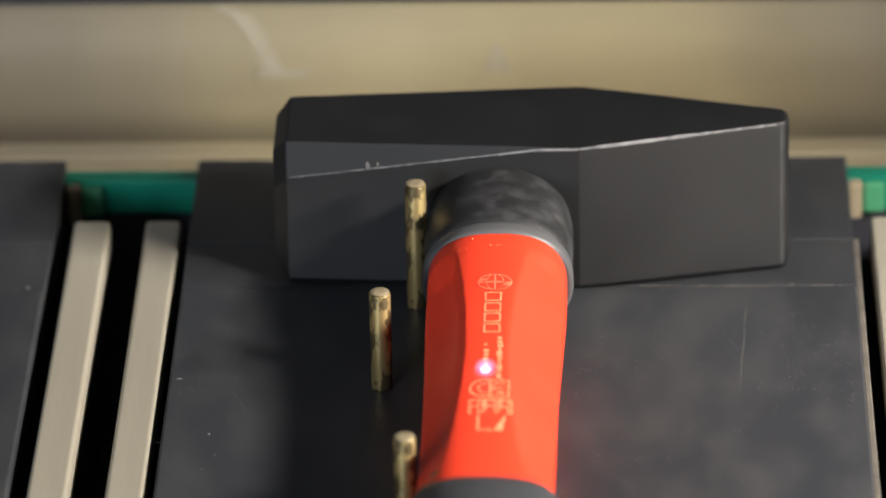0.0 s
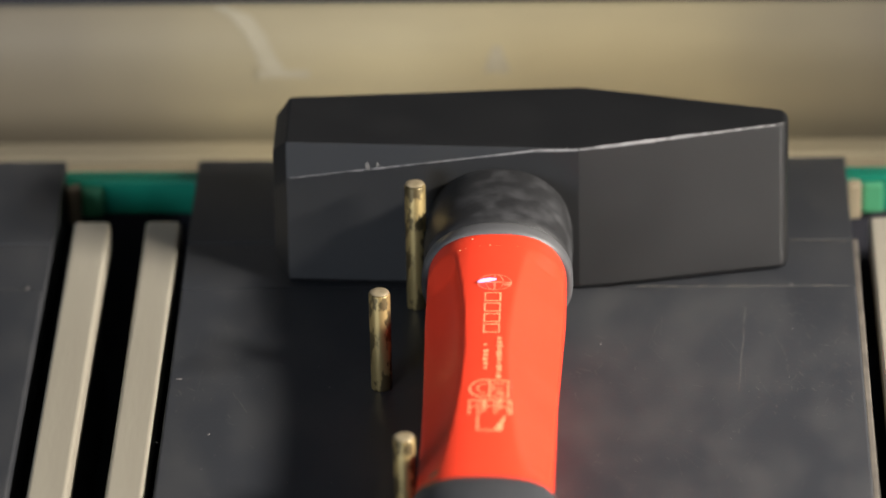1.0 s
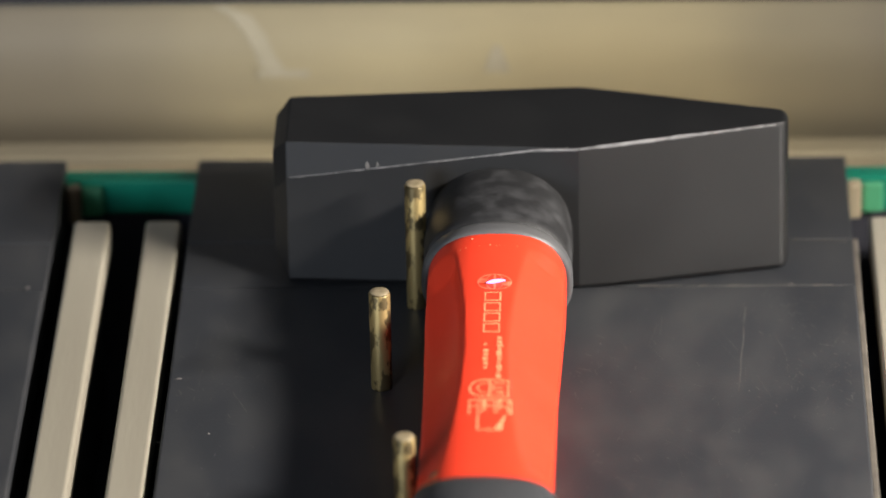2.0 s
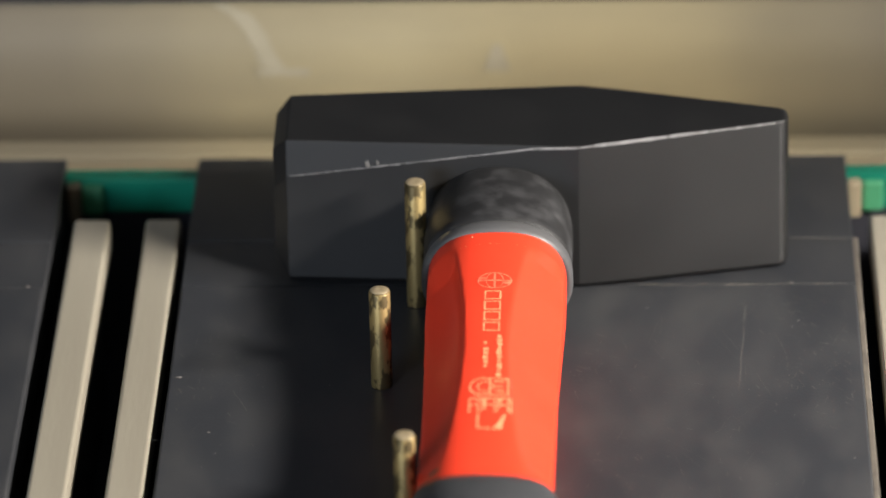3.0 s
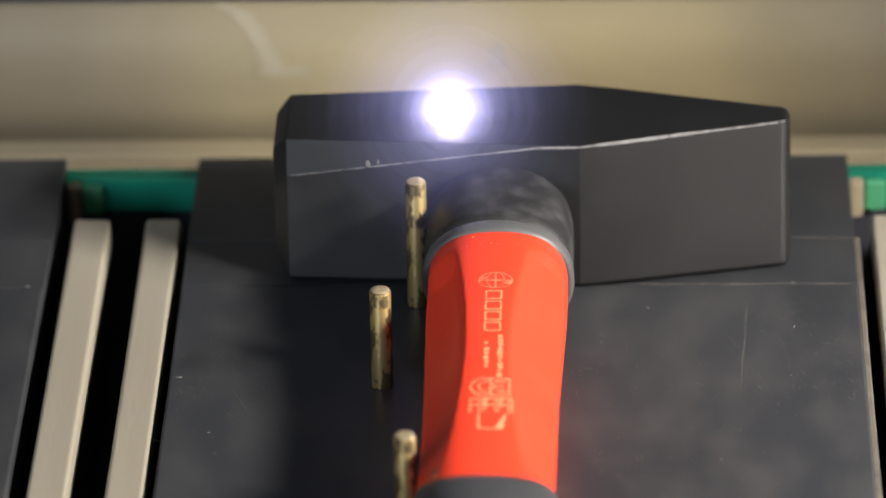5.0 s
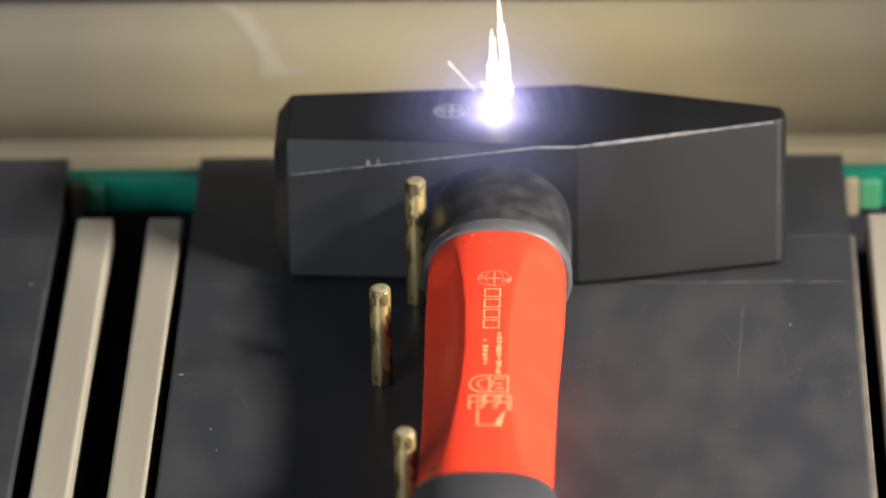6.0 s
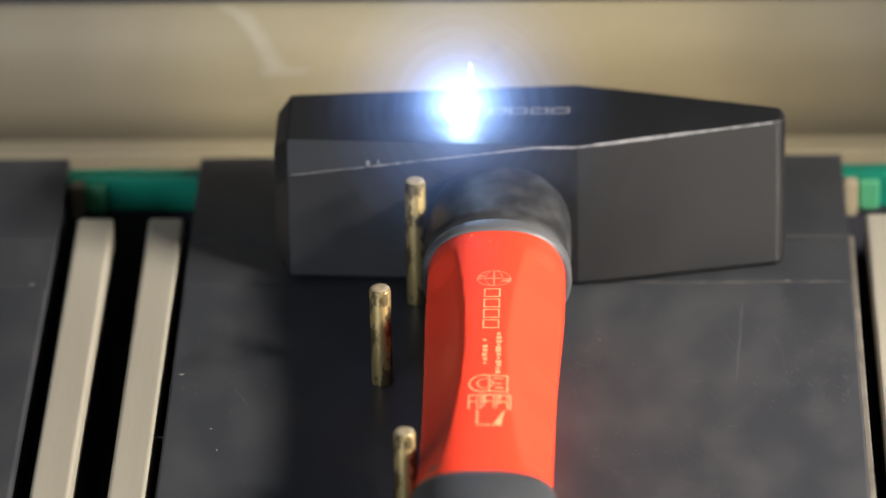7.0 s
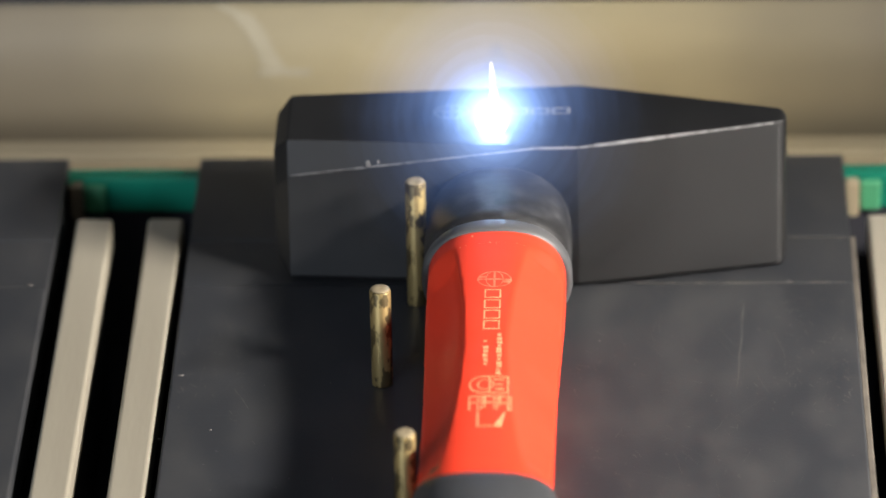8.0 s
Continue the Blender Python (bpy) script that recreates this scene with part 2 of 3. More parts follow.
def build_machine():
    bed = tagged(empty("machine_bed"), "dark painted machine bed beneath the black table plates", "machine bed")
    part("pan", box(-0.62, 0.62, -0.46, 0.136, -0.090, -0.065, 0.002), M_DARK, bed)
    part("front_beam", box(-0.62, 0.62, -0.45, -0.40, -0.064, -0.0205, 0.002), M_FRAME, bed)
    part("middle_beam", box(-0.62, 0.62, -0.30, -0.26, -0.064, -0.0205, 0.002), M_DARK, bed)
    # unseen cabinet, added to shut in the plume's glow while it is parked
    for x in (-0.61, 0.60):
        part("glow_box_side", box(x, x + 0.01, -0.45, 0.13, -0.903, -0.091, 0.001), M_FRAME, bed)
    part("glow_box_front", box(-0.599, 0.599, -0.45, -0.44, -0.903, -0.091, 0.001), M_FRAME, bed)
    part("glow_box_rear", box(-0.599, 0.599, 0.12, 0.13, -0.903, -0.091, 0.001), M_FRAME, bed)
    beam = tagged(empty("frame_beam"), "glossy green painted steel beam behind the table plates", "machine frame")
    part("beam", box(-0.62, 0.62, 0.0775, 0.0848, -0.0155, -0.0036, 0.0008), M_GREEN, beam)
    part("web", box(-0.62, 0.62, 0.0790, 0.0845, -0.064, -0.0152), M_DARK, beam, "near-black web drawn for the dark gap under the green flange")
    part("flange", box(-0.62, 0.62, 0.0855, 0.1280, -0.064, -0.0240, 0.0010), M_BEIGE, beam, "beige painted flange")
    panel = tagged(empty("back_panel"), "beige enamelled sheet metal panel with painted side falloff and smudge reflections", "machine panel", kind="structure")
    rings = []
    for x in (-0.62, 0.62):
        heights = [-0.064 + 0.0918 * k / 40 for k in range(41)]
        rings.append([(x, sheet_y(z), z) for z in heights] + [(x, 0.1560, 0.0278), (x, 0.1560, -0.064)])
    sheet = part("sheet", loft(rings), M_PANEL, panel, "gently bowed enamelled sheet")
    for p in sheet.data.polygons:
        p.use_smooth = len(p.vertices) == 4 and abs(p.normal.z) < 0.75 and p.normal.y < 0
    # near-black strip standing in for the dark gap above the panel
    part("cap", box(-0.62, 0.62, 0.1400, 0.156, 0.0282, 0.0400, 0.0005), M_DARK, panel, "dark strip drawn for the gap along the top edge")
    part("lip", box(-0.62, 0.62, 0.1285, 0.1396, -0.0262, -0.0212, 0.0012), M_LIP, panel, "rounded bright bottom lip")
    part("shelf", box(-0.62, 0.62, 0.157, 0.40, -0.064, 0.0200, 0.001), M_DARK, panel, "dark recess behind the panel's top edge")
    # unseen plate, tall and dark to keep pale reflections off the hammer's top
    part("dark_backing", box(-0.62, 0.62, 0.40, 0.41, -0.064, 1.20, 0.001), M_FRAME, panel, "tall unseen dark plate added behind the panel")

    # unseen column, placed to block the work lamp from the panel's right end
    tagged(part("shade_column", box(0.36, 0.40, -0.110, 0.057, -0.064, 0.70, 0.002), M_PANEL), "unseen plain beige column added to shade the panel's right end", "machine column", kind="structure")

    # curved smudge reflection and two faint blots on the sheet, drawn as paler enamel
    def reflected_smudge(points, widths, off=0.0003):
        bm = bmesh.new()
        rows = []
        for (x, z), w in zip(points, widths):
            y = sheet_y(z) - off
            rows.append([bm.verts.new((x - w, y, z)), bm.verts.new((x + w, y, z))])
        for a, b in zip(rows, rows[1:]):
            bm.faces.new((a[0], a[1], b[1], b[0]))
        return bm
    part("reflected_smudge", reflected_smudge([(-0.109, 0.0255), (-0.102, 0.022), (-0.0975, 0.0165), (-0.0945, 0.010), (-0.0925, 0.0055), (-0.089, 0.003)],
                        [0.0022, 0.0035, 0.0032, 0.0030, 0.0038, 0.002]), M_SMUDGE_REFLECTION, panel)
    part("reflected_smudge", reflected_smudge([(-0.0885, 0.0042), (-0.0885, 0.0018)], [0.0085, 0.0085], 0.0006), M_SMUDGE_REFLECTION, panel)
    part("reflected_smudge", reflected_smudge([(-0.0198, 0.012), (-0.0198, 0.007), (-0.0198, 0.0028)], [0.0012, 0.0030, 0.0042]), M_SMUDGE_REFLECTION, panel)


def build_lamp():
    """The bar lamp that lights the table from beside the added column."""
    lamp = tagged(empty("lamp_bar"), "slim dark bar lamp above the machine table", "lamp")
    aim = look((0.62, -0.33, 0.42), (0, -0.02, 0.02))
    part("housing", box(-0.14, 0.14, -0.024, 0.024, 0.004, 0.030, 0.004), M_FRAME, lamp).matrix_local = aim
    part("end_cap", box(-0.150, -0.141, -0.026, 0.026, 0.001, 0.032, 0.003), M_DARK, lamp).matrix_local = aim
    part("end_cap", box(0.141, 0.150, -0.026, 0.026, 0.001, 0.032, 0.003), M_DARK, lamp).matrix_local = aim
    part("post", box(0.606, 0.619, -0.343, -0.330, -0.0648, 0.42, 0.002), M_FRAME, lamp)


PLATES = [(-0.3550, -0.1540), (-0.1125, 0.0897), (0.1300, 0.3320)]


def build_plates():
    for x0, x1 in PLATES:
        plate = tagged(empty("table_plate", (x0 + x1) / 2, 0, 0), "matte black machine table plate with scuffs and two cross joints",
                       "machine table", "table plates")
        h = (x1 - x0) / 2
        part("slab", box(-h, h, -0.45, -0.0004, -0.020, 0.0, 0.0007), M_PLATE, plate)
        part("cross_bar", box(-h, h, 0.0004, 0.0292, -0.020, -0.0004, 0.0002), M_PLATE, plate)
        part("end_block", box(-h, h, 0.0300, 0.0850, -0.020, -0.0004, 0.0002), M_PLATE, plate)
        if x0 < 0 < x1:
            # pale wear along both cross joints beside the peen
            rng = random.Random(12)
            for a, b, y, slope in ((0.0360, 0.0985, -0.0004, -0.006), (0.0790, 0.0995, 0.0292, -0.08)):
                bm = bmesh.new()
                x = a
                while x < b:
                    d = rng.uniform(0.002, 0.007)
                    add_scratch(bm, x, y + slope * (x - a), min(x + d, b), y + slope * (min(x + d, b) - a), rng.uniform(0.0003, 0.0008), rng)
                    x += d * rng.uniform(0.8, 1.15)
                part("worn_joint", bm, M_JOINT, plate, "pale worn joint edge")
            part("side_edge", box(h - 0.0002, h + 0.0017, -0.449, 0.030, -0.018, -0.0005, 0.0004), M_PLATE_EDGE, plate, "worn brownish side edge")


def build_strips():
    """Two pale strips, a bracket and a green stop in every slot between the plates."""
    for (a0, a1), (b0, b1) in zip(PLATES, PLATES[1:]):
        first, second = (0.0013, 0.0) if a1 > 0 else (0.0008, 0.0006)
        for x0, x1 in ((a1 + 0.0046 + first, a1 + 0.0159 + first), (a1 + 0.0270 + second, a1 + 0.0378 + second)):
            strip = tagged(empty("guide_strip", (x0 + x1) / 2, 0, 0), "pale brushed aluminium guide strip lying in a table slot", "guide strip", "guide strips")
            w = (x1 - x0) / 2
            part("bar", box(-w, w, -0.448, 0.0462, -0.012, -0.0012, 0.0012, 3), M_STRIP, strip)
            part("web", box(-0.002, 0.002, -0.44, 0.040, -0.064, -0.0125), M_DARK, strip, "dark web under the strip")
        stop = tagged(empty("slot_stop", a1, 0, 0), "beige and pale green stop at the end of a table slot", "bracket", "slot stops")
        part("clip", box(0.0004, 0.0048, 0.0730, 0.0774, -0.0165, -0.0042, 0.0010), M_BEIGE, stop)
        part("pad", box(0.0051, 0.0118, 0.0748, 0.0774, -0.0152, -0.0050, 0.0010), M_GREEN_PALE, stop)


def add_scratch(bm, x0, y0, x1, y1, w, rng):
    n = 8
    rows = []
    for k in range(n + 1):
        f = k / n
        x, y = x0 + (x1 - x0) * f + rng.uniform(-0.0002, 0.0002), y0 + (y1 - y0) * f
        ww = w * rng.uniform(0.5, 1.2)
        rows.append([bm.verts.new((x - ww, y - ww * 0.5, 0.00002)), bm.verts.new((x + ww, y + ww * 0.5, 0.00002))])
    for a, b in zip(rows, rows[1:]):
        bm.faces.new((a[0], a[1], b[1], b[0]))


def build_scratches():
    rng = random.Random(9)
    bm = bmesh.new()
    for x0, y0, x1, y1, w in ((0.0564, -0.0138, 0.0532, -0.0652, 0.00028), (-0.1115, -0.0562, -0.1060, -0.0555, 0.0004),
                              (-0.0935, -0.064, -0.0885, -0.076, 0.0002), (0.0460, -0.090, 0.0620, -0.070, 0.0001)):
        add_scratch(bm, x0, y0, x1, y1, w, rng)
    for x0, x1, y in ((0.030, 0.062, -0.0022), (-0.158, -0.172, -0.0006)):
        n = 9
        for k in range(n):
            a, b = x0 + (x1 - x0) * k / n, x0 + (x1 - x0) * (k + rng.uniform(0.6, 1.0)) / n
            add_scratch(bm, a, y, b, y, rng.uniform(0.0003, 0.0006), rng)
    # scuffed patches: many short faint marks, thickest in the middle
    for cx, cy, wide, deep, many in ((0.078, -0.052, 0.008, 0.016, 110), (0.072, -0.015, 0.010, 0.006, 50), (0.010, -0.052, 0.003, 0.006, 24),
                                     (0.030, -0.060, 0.020, 0.025, 70), (-0.098, -0.050, 0.008, 0.025, 60), (0.022, -0.118, 0.012, 0.010, 36)):
        for _ in range(many):
            x, y = min(max(rng.gauss(cx, wide), -0.1090), 0.0860), min(rng.gauss(cy, deep), -0.004)
            d, a = rng.uniform(0.0004, 0.0030), rng.gauss(1.9, 0.7)
            add_scratch(bm, x, y, x + d * math.cos(a), y + d * math.sin(a), rng.uniform(0.00006, 0.00022), rng)
    for _ in range(60):
        x, y, d = rng.uniform(0.01, 0.085), rng.uniform(-0.14, -0.005), rng.uniform(0.004, 0.020)
        if rng.random() < 0.3:
            x = rng.uniform(-0.108, -0.078)
        a = rng.gauss(1.5, 0.5)
        add_scratch(bm, x, y, x + d * math.cos(a), y + d * math.sin(a) * 0.9, rng.uniform(0.00004, 0.00009), rng)
    tagged(part("scratches", bm, M_SCRATCH), "faint pale scratches in the black table plate", "scratches", kind="stuff")


def build_specks():
    rng = random.Random(4)
    bm = bmesh.new()
    spots = [(0.0702, 0.0002, 0.0008), (-0.099, -0.0884, 0.0007), (-0.159, 0.0004, 0.0011), (-0.1095, -0.056, 0.0009)]
    for _ in range(40):
        x0, x1 = PLATES[1]
        spots.append((rng.uniform(x0 + 0.004, x1 - 0.004), rng.uniform(-0.13, -0.002), rng.uniform(0.0001, 0.00025)))
    for x, y, r in spots:
        n = 5
        turn = rng.uniform(0, 6)
        ring = [bm.verts.new((x + r * rng.uniform(0.6, 1.4) * math.cos(turn + 6.283 * k / n), y + 0.6 * r * math.sin(turn + 6.283 * k / n), 0.00003)) for k in range(n)]
        top = bm.verts.new((x, y, 0.00025))
        for k in range(n):
            bm.faces.new((ring[k], ring[(k + 1) % n], top))
        bm.faces.new(list(reversed(ring)))
    tagged(part("metal_dust", bm, M_SPECK), "pale metal dust specks scattered over black plates", "dust", kind="stuff")


# ---- hammer ----
HEAD_Z = 0.0457
AXIS_Y = 0.0215          # middle of the head's thickness
GRIP_X = -0.0168         # the handle's axis
TOP_Y = (-0.300, -0.220, -0.200, -0.165, -0.130, -0.100, -0.070, -0.042, 0.010)
BEND_Y, BEND_X = (-0.20, -0.155, -0.103, -0.05), (-0.0016, -0.0015, -0.0010, 0.0)
TOP_Z = (0.033, 0.0350, 0.0345, 0.0335, 0.0338, 0.0352, 0.0373, 0.0395, 0.0400)


def head_section(x, half, half_low, cham_z, z0=0.0004, z1=HEAD_Z, flare=0.0):
    """One cross-section of the head: flat top and bottom, side faces and four chamfers."""
    z_hi, z_lo = z1 - cham_z, z0 + 0.0015
    low = half_low + flare
    foot = max(low - 0.0012, 0.0008)
    side = [(half_low + (low - half_low) * k / 6, z_hi + (z_lo - z_hi) * k / 6) for k in range(7)]
    ys = [(-half, z1)] + [(-y, z) for y, z in side] + [(-foot, z0), (foot, z0)] + side[::-1] + [(half, z1)]
    return [(x, AXIS_Y + y, z) for y, z in ys]


def build_head(hammer):
    peen = []
    for k in range(1, 11):
        x = 0.0070 + 0.0602 * k / 10
        half = lerp(x, (0.0070, 0.0190, 0.0672), (0.0206, 0.0177, 0.0046))
        peen.append(head_section(x, half, half + 0.0003, 0.0010, flare=0.0044 + 0.0034 * k / 10))
    rings = [head_section(-0.0842, 0.0118, 0.0140, 0.0125, 0.0050, HEAD_Z - 0.0045),
             head_section(-0.0800, 0.0150, 0.0172, 0.0110, flare=0.0024),
             head_section(-0.0060, 0.0198, 0.0202, 0.0012, flare=0.0038),
             head_section(0.0070, 0.0206, 0.0208, 0.0010, flare=0.0044),
             *peen,
             head_section(0.0683, 0.0040, 0.0043, 0.0010, 0.0006, HEAD_Z - 0.0001, 0.0077),
             head_section(0.0692, 0.0029, 0.0032, 0.0012, 0.0010, HEAD_Z - 0.0005, 0.0073),
             head_section(0.0697, 0.0012, 0.0016, 0.0014, 0.0018, HEAD_Z - 0.0012, 0.0066)]
    head = part("head", loft(rings), M_HEAD, hammer, "black lacquered forged steel head with a square face and a wedge peen")
    bev = head.modifiers.new("bevel", "BEVEL")
    bev.width, bev.segments, bev.limit_method, bev.angle_limit = 0.0008, 2, "ANGLE", radians(14)
    bev.harden_normals = True
    head.data.polygons.foreach_set("use_smooth", [True] * len(head.data.polygons))
    head.data.set_sharp_from_angle(angle=radians(3.5))
    # bare steel along the front upper edge
    rng = random.Random(7)

    def edge_point(x):
        half = lerp(x, (-0.080, -0.006, 0.007, 0.019, 0.066), (0.0172, 0.0202, 0.0206, 0.0177, 0.0049))
        z = lerp(x, (-0.080, -0.006, 0.007), (HEAD_Z - 0.0110, HEAD_Z - 0.0008, HEAD_Z - 0.0004))
        return AXIS_Y - half, z
    rings, steps = [], 90
    for k in range(steps + 1):
        x = -0.079 + 0.1448 * k / steps
        y, z = edge_point(x)
        base = lerp(x, (-0.079, -0.05, -0.02, 0.0, 0.02, 0.066), (0.00030, 0.00028, 0.00030, 0.00046, 0.00062, 0.00050))
        r = base * rng.uniform(0.85, 1.15)
        rings.append([(x, y + 0.0002 + r * math.cos(a), z - 0.0002 + r * math.sin(a)) for a in (0.3, 1.5, 2.7, 3.9, 5.1)])
    part("worn_edge", loft(rings), M_WEAR, hammer, "bare steel showing along the worn edge")
    rings = []
    for k in range(13):
        f = k / 12
        y, z, r = AXIS_Y - 0.0050 - 0.0076 * f, HEAD_Z - 0.0016 - (HEAD_Z - 0.005) * f, 0.00005 * rng.uniform(0.7, 1.3)
        rings.append([(0.0673 + r * math.cos(a), y + 0.0001 + r * math.sin(a), z) for a in (0.3, 1.5, 2.7, 3.9, 5.1)])
    part("worn_edge", loft(rings), M_MARK_HEAD, hammer, "dull worn upright edge")
    for x, z, r in ((-0.0557, 0.0388, 0.0014), (-0.0528, 0.0393, 0.0009), (-0.0542, 0.0350, 0.0007), (-0.0742, 0.0262, 0.0003), (-0.0705, 0.0246, 0.0003), (-0.0668, 0.0268, 0.0003), (0.0345, 0.0190, 0.0003), (0.0420, 0.0120, 0.0003), (0.0035, 0.0449, 0.0008)):
        y, _ = edge_point(x)
        n = 7
        ring = [(x + r * 0.45 * rng.uniform(0.5, 1.3) * math.cos(6.283 * k / n), z + r * rng.uniform(0.5, 1.3) * math.sin(6.283 * k / n)) for k in range(n)]
        bm = loft([[(px, y + 0.0006, pz) for px, pz in ring], [(px, y - 0.0001, pz) for px, pz in ring]])
        part("nick", bm, M_MARK_HEAD, hammer, "bright nick in the lacquer")
    return head


def oval(y, half, z0, z1, power=2.5, shear=0.0, count=96, scoop=0.0, bend=0.0):
    """A ring round the handle's axis; shear leans it, scoop flattens both upper flanks."""
    cz, hh = (z0 + z1) / 2, (z1 - z0) / 2
    ring = []
    for k in range(count):
        a = 2 * math.pi * k / count
        c, s = math.cos(a), math.sin(a)
        x, z = half * math.copysign(abs(c) ** (2 / power), c), hh * math.copysign(abs(s) ** (2 / power), s)
        if scoop:
            for nx, nz, deep, hollow in ((-0.84, 0.54, 1.0, 2.0), (0.70, 0.71, 0.92, 1.0)):
                limit = half * 0.93 - scoop * deep
                over = x * nx + z * nz - limit
                if over > 0:
                    x, z = x - nx * over * hollow, z - nz * over * hollow
        ring.append((GRIP_X + bend + x, y + shear * z, cz + z))
    return ring


def handle_ring(y, shear=0.0):
    half = lerp(y, (-0.30, -0.20, -0.155, -0.103, -0.06, -0.036), (0.0185, 0.0192, 0.0188, 0.0192, 0.0203, 0.0203))
    z1 = lerp(y, TOP_Y, TOP_Z)
    z0 = lerp(y, (-0.30, -0.16, -0.10, -0.04), (0.0030, 0.0030, 0.0022, 0.0020))
    s = max(0.0, 1 - ((y + 0.103) / 0.056) ** 2)
    return oval(y, half, z0, z1, 2.45, shear, 128, 0.0030 * s, lerp(y, BEND_Y, BEND_X))


def handle_height(x, y):
    """Height of the handle's upper surface, a little proud for the markings."""
    ring = handle_ring(y)
    up = sorted((p[0], p[2]) for p in ring[:65])
    return float(np.interp(x, [p[0] for p in up], [p[1] for p in up])) + 0.00012


def build_handle(hammer):
    ys = [-0.0365 - 0.0025 * k for k in range(56)]
    rings = [handle_ring(y, lerp(y, (-0.19, -0.175, -0.125, -0.065, -0.0365), (-0.7, -0.7, 0.0, 0.0, -0.2))) for y in ys]
    part("handle", loft(rings), M_RED, hammer, "glossy red lacquered handle with scooped flanks", True)
    # black boot with its grey lip
    boot = []
    for y, g in ((0.006, 0.0200), (0.001, 0.0211), (-0.005, 0.0218), (-0.014, 0.0221), (-0.026, 0.0219), (-0.0335, 0.0217)):
        boot.append(oval(y, g, 0.0218 - g * 0.93, 0.0198 + g * 0.93, 2.1, -0.12))
    part("boot", loft(boot), M_BOOT, hammer, "dusty black rubber boot", True)
    lip = []
    for y, g in ((-0.0300, 0.0200), (-0.0312, 0.0216), (-0.0325, 0.0221), (-0.0360, 0.0222), (-0.0374, 0.0218), (-0.0380, 0.0208), (-0.0376, 0.0195)):
        lip.append(oval(y, g, 0.0215 - g * 0.94, 0.0206 + g * 0.90, 2.2, -0.20))
    part("boot_lip", loft(lip), M_LIP_RUBBER, hammer, "smooth grey rubber lip", True)
    grip = []
    for y, g in ((-0.150, -0.003), (-0.1602, -0.0015), (-0.1606, 0.0006), (-0.164, 0.0011), (-0.19, 0.0012), (-0.24, 0.0008), (-0.29, 0.0), (-0.297, -0.004), (-0.300, -0.009)):
        y_in = max(y, -0.165)
        ring = oval(y, 0.0191 + g, 0.0030 - min(g, 0.001), lerp(y_in, TOP_Y, TOP_Z) + g, 2.45, -0.7, 96, bend=lerp(y, BEND_Y, BEND_X))
        grip.append(ring)
    part("rear_grip", loft(grip), M_GRIP, hammer, "dark grey rubber rear grip", True)


def build_handle_marks(hammer):
    """Pale marks burnt into the handle: a round device, blocks and lines of unreadable writing."""
    h = handle_height
    bm = bmesh.new()
    cx, cy = -0.0168, -0.0674
    add_ring(bm, cx, cy, 0.0050, 0.0042, 0.0004, h)
    add_ring(bm, cx, cy, 0.0026, 0.0042, 0.0003, h)
    add_quad_grid(bm, cx - 0.0050, cx + 0.0050, cy - 0.0003, cy + 0.0003, h)
    add_quad_grid(bm, cx - 0.0003, cx + 0.0003, cy - 0.0042, cy - 0.0004, h)
    add_quad_grid(bm, cx - 0.0003, cx + 0.0003, cy + 0.0004, cy + 0.0042, h)
    add_quad_grid(bm, cx - 0.0044, cx - 0.0026, cy + 0.0005, cy + 0.0018, h)
    add_quad_grid(bm, cx + 0.0026, cx + 0.0046, cy - 0.0018, cy - 0.0005, h)
    part("round_mark", bm, M_MARK_FAINT, hammer, "pale burnt round mark")
    # tiny glints on the lacquer beside the boot, drawn as pale beads
    rng = random.Random(21)
    bm = bmesh.new()
    for k in range(15):
        x = -0.0268 + 0.0202 * k / 14 + rng.uniform(-0.0004, 0.0004)
        y = -0.0478 - 0.0004 * rng.random() if k != 2 else -0.0435
        size = rng.uniform(0.00016, 0.00034) if k != 2 else 0.0004
        bmesh.ops.create_icosphere(bm, subdivisions=1, radius=size, matrix=Matrix.Translation((x, y, h(x, y) - 0.0001)))
    part("glint_row", bm, M_MARK, hammer, "row of tiny glints drawn as pale beads")
    for k in range(4):
        bm = bmesh.new()
        y1 = -0.0728 - 0.0055 * k
        x = -0.0171 - 0.00005 * k
        add_frame(bm, x - 0.0025, x + 0.0023, y1 - 0.0046, y1, 0.00048, h)
        part("block_mark", bm, M_MARK, hammer, "pale burnt hollow block")
    rng = random.Random(11)
    for x0, x1, y0, y1 in ((-0.0158, -0.0140, -0.1180, -0.0960), (-0.0196, -0.0180, -0.1130, -0.0996)):
        bm = bmesh.new()
        y = y1
        while y > y0:
            d = rng.uniform(0.0010, 0.0022)
            add_quad_grid(bm, x0 + rng.uniform(0, 0.0004), x1 - rng.uniform(0, 0.0005), max(y - d, y0), y, h)
            y -= d + rng.uniform(0.0003, 0.0007) + (0.0015 if rng.random() < 0.12 else 0)
        part("writing_line", bm, M_MARK, hammer, "line of tiny unreadable burnt writing")
    bm = bmesh.new()
    add_ring(bm, -0.0190, -0.1233, 0.0042, 0.0046, 0.00055, h, 60, 300)
    add_ring(bm, -0.0185, -0.1233, 0.0024, 0.0027, 0.00042, h)
    add_frame(bm, -0.0176, -0.0120, -0.1278, -0.1188, 0.00048, h)
    add_quad_grid(bm, -0.0162, -0.0132, -0.1210, -0.1204, h)
    add_quad_grid(bm, -0.0166, -0.0136, -0.1236, -0.1229, h)
    add_quad_grid(bm, -0.0158, -0.0134, -0.1259, -0.1252, h)
    part("ornament", bm, M_MARK, hammer, "pale burnt ornament of rings and bars")
    bm = bmesh.new()
    x = -0.0232
